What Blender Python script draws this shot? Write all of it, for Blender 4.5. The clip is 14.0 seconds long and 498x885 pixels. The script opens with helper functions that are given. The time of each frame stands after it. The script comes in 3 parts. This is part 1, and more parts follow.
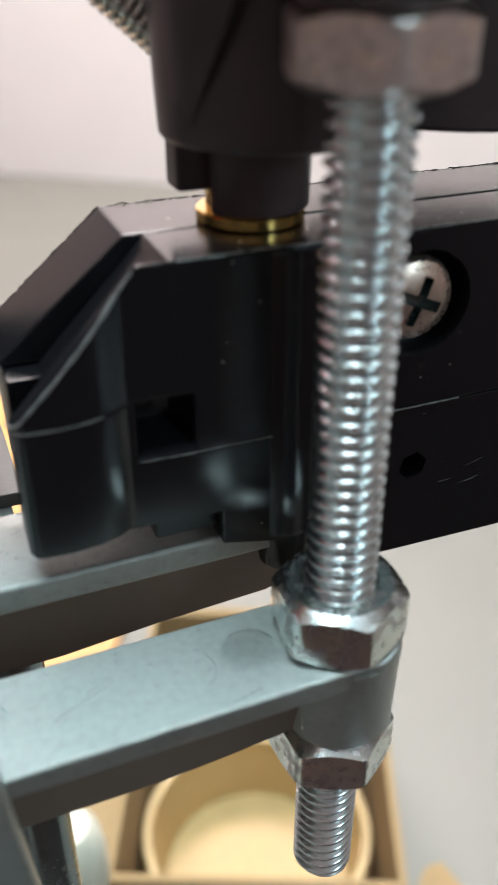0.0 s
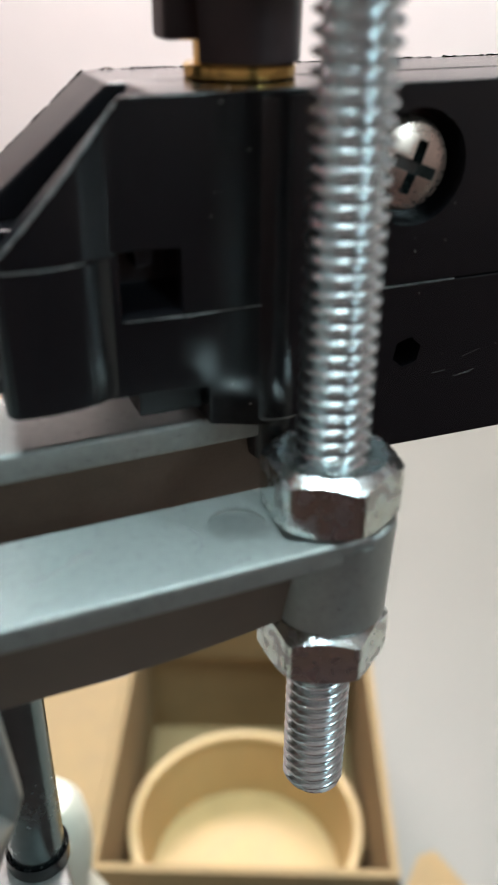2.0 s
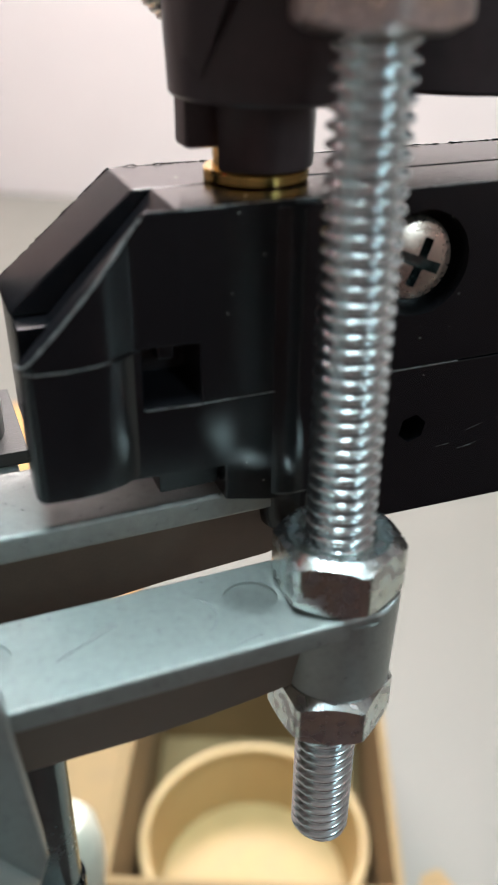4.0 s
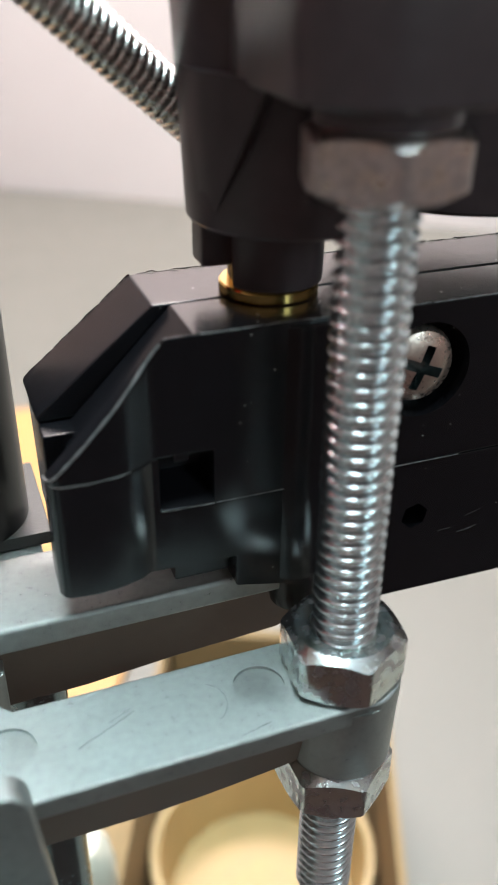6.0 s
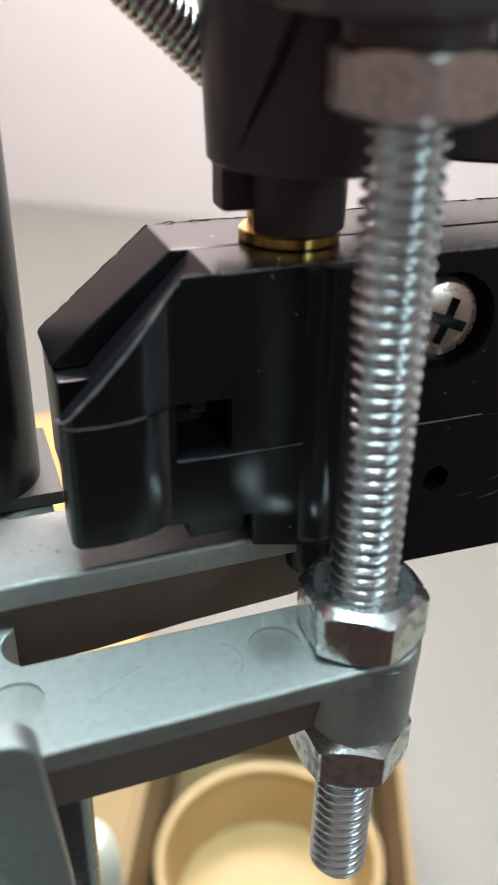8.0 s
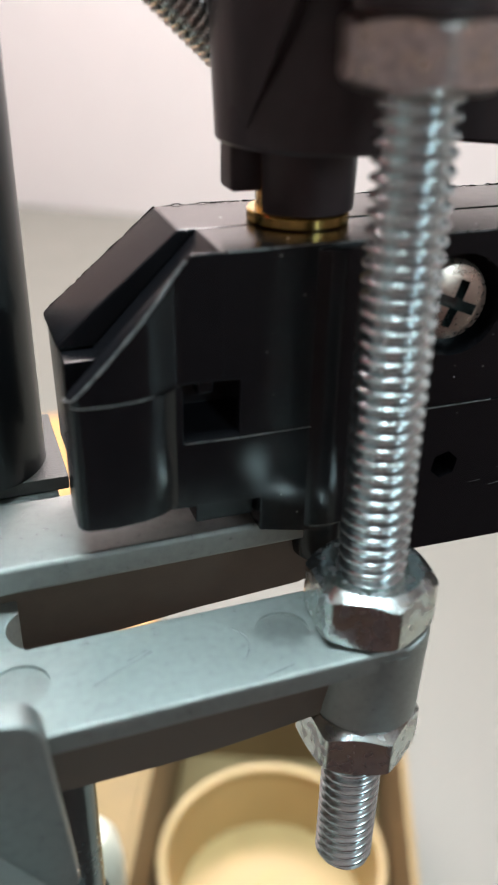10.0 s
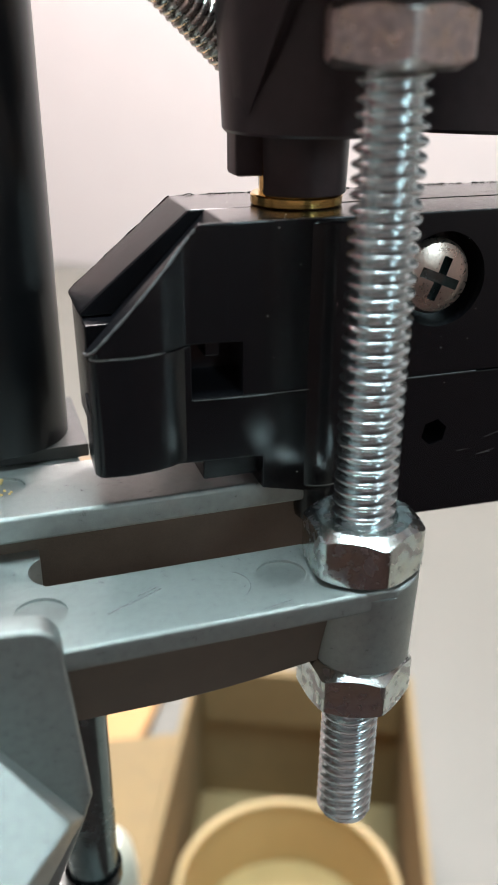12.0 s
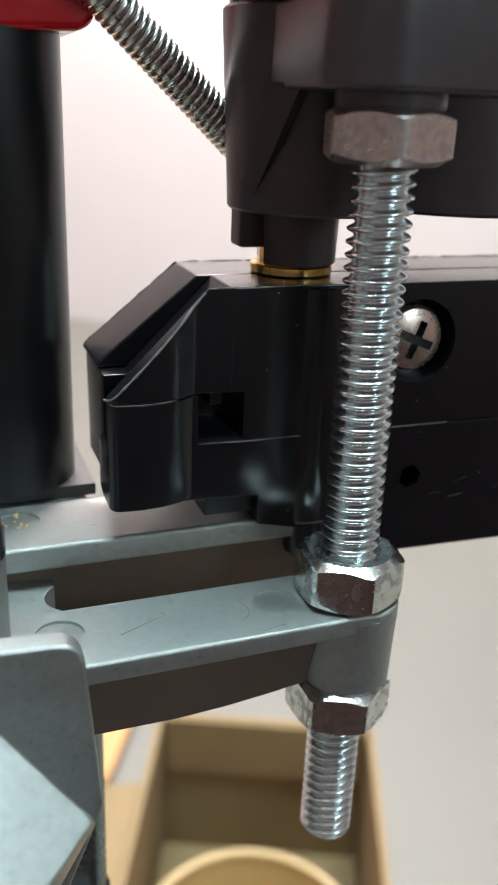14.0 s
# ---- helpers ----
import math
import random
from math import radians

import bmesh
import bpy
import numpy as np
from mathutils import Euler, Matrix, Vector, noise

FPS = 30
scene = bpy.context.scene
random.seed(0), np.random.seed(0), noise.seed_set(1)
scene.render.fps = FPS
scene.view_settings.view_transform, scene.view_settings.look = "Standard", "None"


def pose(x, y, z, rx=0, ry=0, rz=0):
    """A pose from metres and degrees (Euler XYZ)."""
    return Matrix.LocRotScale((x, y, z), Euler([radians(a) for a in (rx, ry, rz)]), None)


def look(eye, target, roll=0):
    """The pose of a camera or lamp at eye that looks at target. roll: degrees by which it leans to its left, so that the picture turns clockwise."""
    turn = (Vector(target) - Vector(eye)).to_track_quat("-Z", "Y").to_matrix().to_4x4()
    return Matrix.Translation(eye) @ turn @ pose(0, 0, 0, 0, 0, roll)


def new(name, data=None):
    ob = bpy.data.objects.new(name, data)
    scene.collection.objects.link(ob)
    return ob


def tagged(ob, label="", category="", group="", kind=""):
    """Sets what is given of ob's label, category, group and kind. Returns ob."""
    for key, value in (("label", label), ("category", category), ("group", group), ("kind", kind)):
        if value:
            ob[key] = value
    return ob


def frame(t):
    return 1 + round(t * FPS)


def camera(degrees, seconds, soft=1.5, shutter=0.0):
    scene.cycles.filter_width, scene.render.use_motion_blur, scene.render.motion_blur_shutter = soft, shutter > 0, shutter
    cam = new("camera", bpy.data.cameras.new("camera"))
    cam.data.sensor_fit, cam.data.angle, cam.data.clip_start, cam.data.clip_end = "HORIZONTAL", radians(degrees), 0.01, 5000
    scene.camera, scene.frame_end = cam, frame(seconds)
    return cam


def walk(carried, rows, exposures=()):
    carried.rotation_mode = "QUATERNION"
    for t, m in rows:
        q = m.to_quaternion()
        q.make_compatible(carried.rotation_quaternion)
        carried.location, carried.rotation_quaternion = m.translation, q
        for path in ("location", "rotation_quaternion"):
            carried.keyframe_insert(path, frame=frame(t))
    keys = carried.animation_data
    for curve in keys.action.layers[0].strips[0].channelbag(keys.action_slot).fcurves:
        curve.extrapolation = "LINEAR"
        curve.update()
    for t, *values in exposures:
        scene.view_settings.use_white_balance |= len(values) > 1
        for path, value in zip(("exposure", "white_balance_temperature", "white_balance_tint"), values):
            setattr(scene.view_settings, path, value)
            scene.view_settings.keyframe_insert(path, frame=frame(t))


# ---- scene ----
CM = 0.01
cam = camera(32.18, 14.0)
# eye and target in centimetres, roll in degrees
PATH = [
    (0, (-2.958, -5.170, 5.566), (-0.393, 1.179, 1.430), -0.06),
    (0.5, (-2.926, -5.174, 5.221), (-0.334, 1.092, 0.976), -0.16),
    (1, (-2.883, -5.395, 5.416), (-0.355, 0.910, 1.189), -0.19),
    (1.5, (-3.031, -5.531, 4.868), (-0.381, 0.856, 0.845), 0.39),
    (2, (-3.092, -5.562, 4.230), (-0.402, 0.864, 0.296), 0.47),
    (2.5, (-3.133, -5.607, 4.287), (-0.479, 0.841, 0.366), 0.25),
    (3, (-3.201, -5.628, 4.859), (-0.532, 0.804, 0.922), 0.49),
    (5.5, (-3.041, -5.546, 5.353), (-0.567, 0.949, 1.391), 0.56),
    (6, (-3.110, -5.537, 6.219), (-0.640, 0.927, 2.204), 0.64),
    (6.5, (-3.110, -5.395, 6.431), (-0.664, 1.013, 2.313), 0.21),
    (7, (-3.187, -5.623, 5.592), (-0.738, 0.908, 1.673), 0.88),
    (9.5, (-3.263, -5.641, 5.533), (-0.861, 0.954, 1.693), 0.91),
    (10, (-3.283, -5.653, 5.352), (-0.878, 0.947, 1.525), 1.04),
    (10.5, (-3.282, -5.634, 5.985), (-0.854, 0.936, 2.119), 1.22),
    (11, (-3.318, -6.130, 6.931), (-1.151, 0.550, 3.099), 0.45),
    (11.5, (-3.551, -6.745, 5.968), (-1.235, 0.091, 2.518), 0.75),
    (12, (-3.455, -6.805, 4.824), (-1.182, 0.098, 1.481), 0.46),
    (12.5, (-3.951, -6.891, 4.122), (-1.406, 0.015, 0.986), 1.50),
    (13, (-4.223, -7.338, 5.115), (-1.589, -0.440, 2.037), 2.29),
    (13.5, (-4.247, -7.562, 5.077), (-1.555, -0.624, 2.141), 2.60),
    (14, (-4.208, -7.585, 5.078), (-1.503, -0.623, 2.212), 2.44),
]
walk(cam, [(t, look([v * CM for v in eye], [v * CM for v in target], roll)) for t, eye, target, roll in PATH])
cam.data.dof.use_dof = True
cam.data.dof.focus_distance = 0.092
cam.data.dof.aperture_fstop = 34.0

# ---- world and lights ----
world = bpy.data.worlds.new("world")
scene.world = world
world.use_nodes = True
world.node_tree.nodes["Background"].inputs[0].default_value = (1.0, 0.95, 0.92, 1)
world.node_tree.nodes["Background"].inputs[1].default_value = 0.3
scene.view_settings.exposure = 0.17


def area_lamp(name, at, target, w, h, watts, colour):
    data = bpy.data.lights.new(name, "AREA")
    data.shape, data.size, data.size_y, data.energy, data.color = "RECTANGLE", w * CM, h * CM, watts, colour
    ob = new(name, data)
    ob.matrix_world = look([v * CM for v in at], [v * CM for v in target])
    return ob


# Unseen panel added below ceiling height to brighten back wall and table.
area_lamp("unseen_panel_light", (36, 84, 90), (36, 84, 0), 100, 36, 36, (1.0, 0.915, 0.905))
# Unseen overhead panel, assumed from bright upper thread flanks and nut chamfers.
area_lamp("unseen_panel_light", (2, -3, 128), (2, -3, 0), 80, 40, 33, (0.70, 0.95, 1.0))
# Unseen side light, assumed from the bolt's blue highlights; the window is made up.
area_lamp("unseen_side_light", (56.2, -132.8, 62), (0, 0, 5), 32, 85, 9.0, (0.66, 0.92, 1.0))


# ---- materials ----
def material(name, colour, rough=0.5, metal=0.0, vary=0.15, scale=300.0, bump=0.0, bump_scale=2000.0, coat=0.0, rough_vary=0.1, tint=None):
    """A surface with two scales of variation in colour and gloss, and fine relief. Scales are per metre."""
    m = bpy.data.materials.new(name)
    m.use_nodes = True
    nt = m.node_tree
    b = nt.nodes["Principled BSDF"]
    co = nt.nodes.new("ShaderNodeTexCoord")

    def noise_at(sc, detail=4.0):
        n = nt.nodes.new("ShaderNodeTexNoise")
        n.inputs["Scale"].default_value, n.inputs["Detail"].default_value = sc, detail
        nt.links.new(co.outputs["Object"], n.inputs["Vector"])
        return n

    big, small = noise_at(scale * 0.25), noise_at(scale * 2.5)
    add = nt.nodes.new("ShaderNodeMath")
    add.operation = "ADD"
    nt.links.new(big.outputs["Fac"], add.inputs[0])
    nt.links.new(small.outputs["Fac"], add.inputs[1])
    ramp = nt.nodes.new("ShaderNodeMapRange")
    ramp.inputs["From Min"].default_value, ramp.inputs["From Max"].default_value = 0.6, 1.4
    nt.links.new(add.outputs[0], ramp.inputs["Value"])
    mix = nt.nodes.new("ShaderNodeMix")
    mix.data_type = "RGBA"
    lo = [c * (1 - vary) for c in colour]
    hi = [min(1, c * (1 + vary)) for c in (tint or colour)]
    mix.inputs[6].default_value, mix.inputs[7].default_value = (*lo, 1), (*hi, 1)
    nt.links.new(ramp.outputs["Result"], mix.inputs[0])
    nt.links.new(mix.outputs[2], b.inputs["Base Color"])
    rr = nt.nodes.new("ShaderNodeMapRange")
    rr.inputs["From Min"].default_value, rr.inputs["From Max"].default_value = 0.6, 1.4
    rr.inputs["To Min"].default_value, rr.inputs["To Max"].default_value = max(0.02, rough - rough_vary), min(1, rough + rough_vary)
    nt.links.new(add.outputs[0], rr.inputs["Value"])
    nt.links.new(rr.outputs["Result"], b.inputs["Roughness"])
    b.inputs["Metallic"].default_value = metal
    b.inputs["Coat Weight"].default_value = coat
    if bump:
        fine = noise_at(bump_scale, 3.0)
        bp = nt.nodes.new("ShaderNodeBump")
        bp.inputs["Strength"].default_value, bp.inputs["Distance"].default_value = bump, 0.0002
        nt.links.new(fine.outputs["Fac"], bp.inputs["Height"])
        nt.links.new(bp.outputs["Normal"], b.inputs["Normal"])
    return m


def patina(name, clean, dull, scale, rough=0.2, dull_rough=0.4, share=0.5, soft=0.06):
    """Plated metal worn in patches: clean plating, dull stained islands and a faint passivation tint."""
    m = bpy.data.materials.new(name)
    m.use_nodes = True
    nt = m.node_tree
    b = nt.nodes["Principled BSDF"]
    co = nt.nodes.new("ShaderNodeTexCoord")

    def noise_at(sc, detail):
        n = nt.nodes.new("ShaderNodeTexNoise")
        n.inputs["Scale"].default_value, n.inputs["Detail"].default_value = sc, detail
        nt.links.new(co.outputs["Object"], n.inputs["Vector"])
        return n.outputs["Fac"]

    def span(value, a, b_, lo, hi):
        r = nt.nodes.new("ShaderNodeMapRange")
        for key, v in (("From Min", a), ("From Max", b_), ("To Min", lo), ("To Max", hi)):
            r.inputs[key].default_value = v
        nt.links.new(value, r.inputs["Value"])
        return r.outputs["Result"]

    def blend(fac, a, b_):
        x = nt.nodes.new("ShaderNodeMix")
        x.data_type = "RGBA"
        nt.links.new(fac, x.inputs[0])
        for slot, c in ((6, a), (7, b_)):
            if isinstance(c, tuple):
                x.inputs[slot].default_value = (*c, 1)
            else:
                nt.links.new(c, x.inputs[slot])
        return x.outputs[2]

    patch = span(noise_at(scale, 8.0), share - soft, share + soft, 0, 1)
    film = span(noise_at(scale * 0.45, 2.0), 0.35, 0.65, 0, 1)
    tinted = blend(film, clean, (clean[0] * 1.02, clean[1] * 0.95, clean[2] * 0.82))
    nt.links.new(blend(patch, tinted, dull), b.inputs["Base Color"])
    nt.links.new(span(patch, 0, 1, rough, dull_rough), b.inputs["Roughness"])
    b.inputs["Metallic"].default_value = 1.0
    bp = nt.nodes.new("ShaderNodeBump")
    bp.inputs["Strength"].default_value, bp.inputs["Distance"].default_value = 0.18, 0.0001
    nt.links.new(noise_at(scale * 2.2, 5.0), bp.inputs["Height"])
    nt.links.new(bp.outputs["Normal"], b.inputs["Normal"])
    return m


BLACK = material("black_plastic", (0.0080, 0.0074, 0.0092), 0.24, 0, 0.12, 250, 0.03, 6000, rough_vary=0.02)
# Satin black; the raised reddish base stands in for brown reflections.
HEADBLACK = material("satin_black_plastic", (0.052, 0.0365, 0.0395), 0.34, 0, 0.18, 300, 0.06, 3500, rough_vary=0.05)
ZINC = material("zinc_plate", (0.72, 0.80, 0.84), 0.235, 1, 0.05, 500, 0.02, 3000, rough_vary=0.03, tint=(0.77, 0.82, 0.82))
SATIN = patina("worn_zinc_plate", (0.74, 0.81, 0.84), (0.50, 0.46, 0.47), 850, 0.18, 0.34, 0.55, 0.09)
SCUFFED = patina("scuffed_zinc", (0.72, 0.66, 0.65), (0.50, 0.45, 0.45), 1300, 0.26, 0.40, 0.5, 0.15)
CAST = material("silver_painted_casting", (0.355, 0.367, 0.355), 0.35, 0.86, 0.16, 5000, 0.45, 13000, rough_vary=0.10)
# Casting darkened and browned: shade and brown reflections put into the colour.
SHADECAST = material("shade_brown_casting", (0.150, 0.108, 0.084), 0.48, 0.45, 0.18, 1500, 0.30, 9000)
BRASS = material("brass", (0.78, 0.52, 0.17), 0.16, 1, 0.15, 500)
STEEL = material("spring_steel", (0.70, 0.665, 0.63), 0.28, 1, 0.12, 500)
DARKSTEEL = material("dark_steel", (0.20, 0.245, 0.25), 0.24, 0.95, 0.2, 300)
RED = material("red_paint", (0.50, 0.006, 0.012), 0.2, 0, 0.08, 200, 0.15, 500, coat=0.3)
COLUMN = material("black_column_paint", (0.006, 0.006, 0.007), 0.3, 0, 0.2, 200, 0.02, 3000, rough_vary=0.03)
WALLPAINT = material("warm_white_wall", (0.665, 0.565, 0.548), 0.8, 0, 0.03, 6, 0.2, 300)
# Taupe and brown of the unseen sides are chosen for what the metal reflects.
SIDEWALL = material("taupe_wall", (0.24, 0.175, 0.16), 0.75, 0, 0.05, 8, 0.2, 300)
BROWNWALL = material("unseen_brown_wall", (0.085, 0.041, 0.034), 0.6, 0, 0.2, 10, 0.2, 300)
TABLE = material("cream_tabletop", (0.146, 0.135, 0.116), 0.45, 0, 0.05, 12, 0.1, 900)
CARD = material("cardboard", (0.235, 0.15, 0.068), 0.8, 0, 0.12, 60, 0.3, 800)
TUB = material("cream_plastic", (0.43, 0.285, 0.125), 0.45, 0, 0.06, 50)
CREAM = material("white_plastic", (0.56, 0.54, 0.45), 0.5, 0, 0.06, 80)
ORANGE = material("orange_wood", (0.50, 0.25, 0.085), 0.5, 0, 0.06, 50)
SCREW = material("nickel_screw", (0.66, 0.52, 0.45), 0.30, 0.9, 0.1, 900, 0.15, 3000)
DARK_GREY = material("dark_grey_paint", (0.05, 0.05, 0.048), 0.45, 0.2, 0.2, 300, 0.2, 4000)
SCUFFBLACK = material("scuffed_black_plastic", (0.13, 0.12, 0.118), 0.5, 0, 0.5, 1500, 0.4, 3000)
TUBFLOOR = material("tan_plastic", (0.36, 0.23, 0.095), 0.5, 0, 0.15, 40)
GRIT = material("yellow_grit", (0.60, 0.42, 0.16), 0.7, 0, 0.4, 2000)


# ---- builders (all lengths in centimetres) ----
def firm(ob):
    """Keeps the large faces of a bevelled part flat, with the shading turning on its edges alone."""
    mod = ob.modifiers.new("firm_faces", "WEIGHTED_NORMAL")
    mod.keep_sharp, mod.weight = True, 90


def link(name, bm, mat, parent=None, label="", smooth=30):
    """One mesh object from a bmesh in centimetres."""
    bmesh.ops.recalc_face_normals(bm, faces=bm.faces)
    for v in bm.verts:
        v.co *= CM
    me = bpy.data.meshes.new(name)
    bm.to_mesh(me)
    bm.free()
    me.materials.append(mat)
    if smooth:
        me.shade_smooth()
        me.set_sharp_from_angle(angle=radians(smooth))
    ob = new(name, me)
    if smooth:
        firm(ob)
    if parent is not None:
        ob.parent = parent
    if label:
        ob["label"] = label
    return ob


def thing(name, label, category, group="", kind=""):
    return tagged(new(name), label, category, group, kind)


part = link


def prism(outline, lo, hi, axis="y", bevel=0.0, seg=2):
    """A solid from an outline, pushed along an axis from lo to hi. For y the outline is (x, z), for z (x, y), for x (y, z)."""
    bm = bmesh.new()

    def at(a, b, c):
        return {"y": (a, c, b), "z": (a, b, c), "x": (c, a, b)}[axis]

    low = [bm.verts.new(at(a, b, lo)) for a, b in outline]
    top = [bm.verts.new(at(a, b, hi)) for a, b in outline]
    n = len(outline)
    bm.faces.new(low)
    bm.faces.new(top[::-1])
    for i in range(n):
        bm.faces.new((low[i], top[i], top[(i + 1) % n], low[(i + 1) % n]))
    bmesh.ops.recalc_face_normals(bm, faces=bm.faces)
    if bevel:
        sharp = [e for e in bm.edges if len(e.link_faces) == 2 and e.calc_face_angle() > radians(25)]
        bmesh.ops.bevel(bm, geom=sharp, offset=bevel, segments=seg, profile=0.5, affect="EDGES", clamp_overlap=True)
    return bm


def box(x0, x1, y0, y1, z0, z1, bevel=0.0, seg=2):
    return prism([(x0, z0), (x1, z0), (x1, z1), (x0, z1)], y0, y1, "y", bevel, seg)


def lathe(profile, n=48, at=(0, 0, 0), closed=False):
    """A turned solid about z from (radius, z) pairs; ends at radius 0 close to a point."""
    bm = bmesh.new()
    rings = []
    for r, z in profile:
        if r < 1e-6:
            rings.append([bm.verts.new((at[0], at[1], at[2] + z))])
        else:
            rings.append([bm.verts.new((at[0] + r * math.cos(2 * math.pi * i / n), at[1] + r * math.sin(2 * math.pi * i / n), at[2] + z)) for i in range(n)])
    pairs = list(zip(rings, rings[1:])) + ([(rings[-1], rings[0])] if closed else [])
    for a, b in pairs:
        for i in range(n):
            j = (i + 1) % n
            if len(a) == 1 and len(b) > 1:
                bm.faces.new((a[0], b[i], b[j]))
            elif len(b) == 1 and len(a) > 1:
                bm.faces.new((a[i], b[0], a[j]))
            elif len(a) > 1:
                bm.faces.new((a[i], b[i], b[j], a[j]))
    return bm


def join(*bms):
    out = bms[0]
    for b in bms[1:]:
        me = bpy.data.meshes.new("tmp")
        b.to_mesh(me)
        b.free()
        out.from_mesh(me)
        bpy.data.meshes.remove(me)
    return out


def arc(cx, cy, r, a0, a1, n=8):
    return [(cx + r * math.cos(radians(a0 + (a1 - a0) * i / n)), cy + r * math.sin(radians(a0 + (a1 - a0) * i / n))) for i in range(n + 1)]


def thread(z0, z1, major=0.3175, minor=0.240, pitch=0.127, n=48):
    """A helical screw thread about z."""
    bm = bmesh.new()
    shape = [(0.0, 0.0), (0.09, 0.08), (0.21, 0.42), (0.33, 0.80), (0.42, 0.96), (0.50, 1.0), (0.58, 0.96), (0.67, 0.80), (0.79, 0.42), (0.91, 0.08)]
    rows = []
    k0, k1 = int(z0 / pitch) - 2, int(z1 / pitch) + 2
    for k in range(k0, k1):
        for u, h in shape:
            r = minor + (major - minor) * h
            ring = []
            for i in range(n + 1):
                z = min(max((k + u + i / n) * pitch, z0), z1)
                rr = r
                if z - z0 < 0.05:
                    rr = min(r, minor - 0.02 + (z - z0) * 1.6)
                a = 2 * math.pi * i / n
                ring.append(bm.verts.new((rr * math.cos(a), rr * math.sin(a), z)))
            rows.append(ring)
    for a, b in zip(rows, rows[1:]):
        for i in range(n):
            if abs(a[i].co.z - b[i].co.z) + abs(a[i + 1].co.z - b[i + 1].co.z) > 1e-6:
                bm.faces.new((a[i], a[i + 1], b[i + 1], b[i]))
    bmesh.ops.remove_doubles(bm, verts=bm.verts, dist=0.0005)
    bmesh.ops.contextual_create(bm, geom=[e for e in bm.edges if e.is_boundary and all(v.co.z < z0 + 0.001 for v in e.verts)])
    return bm


def hexagon(z0, z1, flats, hole, turn, top_cut=True, low_cut=True, n=96):
    """A hexagon nut or head about z, with its corners cut by cones."""
    rc, h = flats / 2 * 0.875, z1 - z0
    rings = [[], [], [], [], [], []]
    for i in range(n):
        a = 360 * i / n
        rh = flats / 2 / math.cos(radians((a - turn) % 60 - 30))
        rh = min(rh, flats / 2 * 1.13)
        cut = max(0, rh - rc) * 0.62
        row = [(hole, z1 - (0.004 if hole > 0.1 else 0)), (rc if top_cut else rh, z1), (rh, z1 - (cut if top_cut else 0)), (rh, z0 + (cut if low_cut else 0)), (rc if low_cut else rh, z0), (hole, z0)]
        for ring, (r, z) in zip(rings, row):
            ring.append((r * math.cos(radians(a)), r * math.sin(radians(a)), z))
    bm = bmesh.new()
    vs = [[bm.verts.new(c) for c in ring] for ring in rings]
    for a, b in list(zip(vs, vs[1:])) + [(vs[-1], vs[0])]:
        for i in range(n):
            j = (i + 1) % n
            bm.faces.new((a[i], b[i], b[j], a[j]))
    return bm


def cylinder_y(cx, cz, r, y0, y1, n=32, turn=0.0):
    return prism([(cx + r * math.cos(2 * math.pi * i / n + turn), cz + r * math.sin(2 * math.pi * i / n + turn)) for i in range(n)], y0, y1, "y")


def cut(ob, cutter_bm, lining=None):
    """Cuts a hole of the cutter's shape into a mesh object."""
    tool = link("tool", cutter_bm, lining or BLACK, smooth=0)
    ob.modifiers.clear()
    mod = ob.modifiers.new("cut", "BOOLEAN")
    mod.operation, mod.object, mod.solver = "DIFFERENCE", tool, "EXACT"
    if lining:
        mod.material_mode = "TRANSFER"
    bpy.context.view_layer.update()
    me = bpy.data.meshes.new_from_object(ob.evaluated_get(bpy.context.evaluated_depsgraph_get()))
    ob.modifiers.clear()
    ob.data = me
    bpy.data.objects.remove(tool)
    me.shade_smooth()
    me.set_sharp_from_angle(angle=radians(30))
    firm(ob)
    return ob


# ---- the room ----
TABLE_Z, WALL_Y, TURN = -25.0, 105.0, -38.0


def turned(bm, degrees, about=(0, 0, 0)):
    bmesh.ops.rotate(bm, verts=bm.verts, cent=about, matrix=Matrix.Rotation(radians(degrees), 3, "Z"))
    return bm


# The table's unseen near edge is shaped for what the nuts reflect.
tagged(link("table", prism([(-110, -57), (4, -1), (40, -18), (112, -52), (148, 0), (75, 80), (-25, 148)], TABLE_Z - 3, TABLE_Z, "z", 0.3), TABLE), "cream laminate tabletop under the press", "table", kind="structure")
# Only the north wall is seen; the others are added to shape reflections.
for nm, dims, mat, words in (("wall_north", (-130, 130, WALL_Y, WALL_Y + 10, -100, 130), WALLPAINT, "plain warm white painted wall behind the table"),
                             ("wall_south", (-130, 130, -140, -130, -25, 130), SIDEWALL, "unseen taupe upper wall, coloured for its reflections"),
                             ("wall_west", (-140, -130, -130, WALL_Y, -25, 130), SIDEWALL, "unseen taupe upper wall, coloured for its reflections"),
                             ("wall_east", (130, 140, -130, WALL_Y, -25, 130), SIDEWALL, "unseen taupe upper wall, coloured for its reflections"),
                             ("unseen_low_wall_south", (-130, 130, -140, -129, -100, -25), BROWNWALL, "unseen dark brown lower wall added for its reflections"),
                             ("unseen_low_wall_west", (-140, -129, -129, WALL_Y, -100, -25), BROWNWALL, "unseen dark brown lower wall added for its reflections"),
                             ("unseen_low_wall_east", (129, 140, -129, WALL_Y, -100, -25), BROWNWALL, "unseen dark brown lower wall added for its reflections")):
    tagged(link(nm, turned(box(*dims), TURN), mat), words, "wall", kind="structure")
tagged(link("floor", turned(box(-140, 140, -140, WALL_Y + 10, -110, -100), TURN), BROWNWALL), "unseen dark brown floor, coloured for its reflections", "floor", kind="structure")
tagged(link("ceiling", turned(box(-140, 140, -140, WALL_Y + 10, 130, 140), TURN), WALLPAINT), "plain warm white painted ceiling", "ceiling", kind="structure")

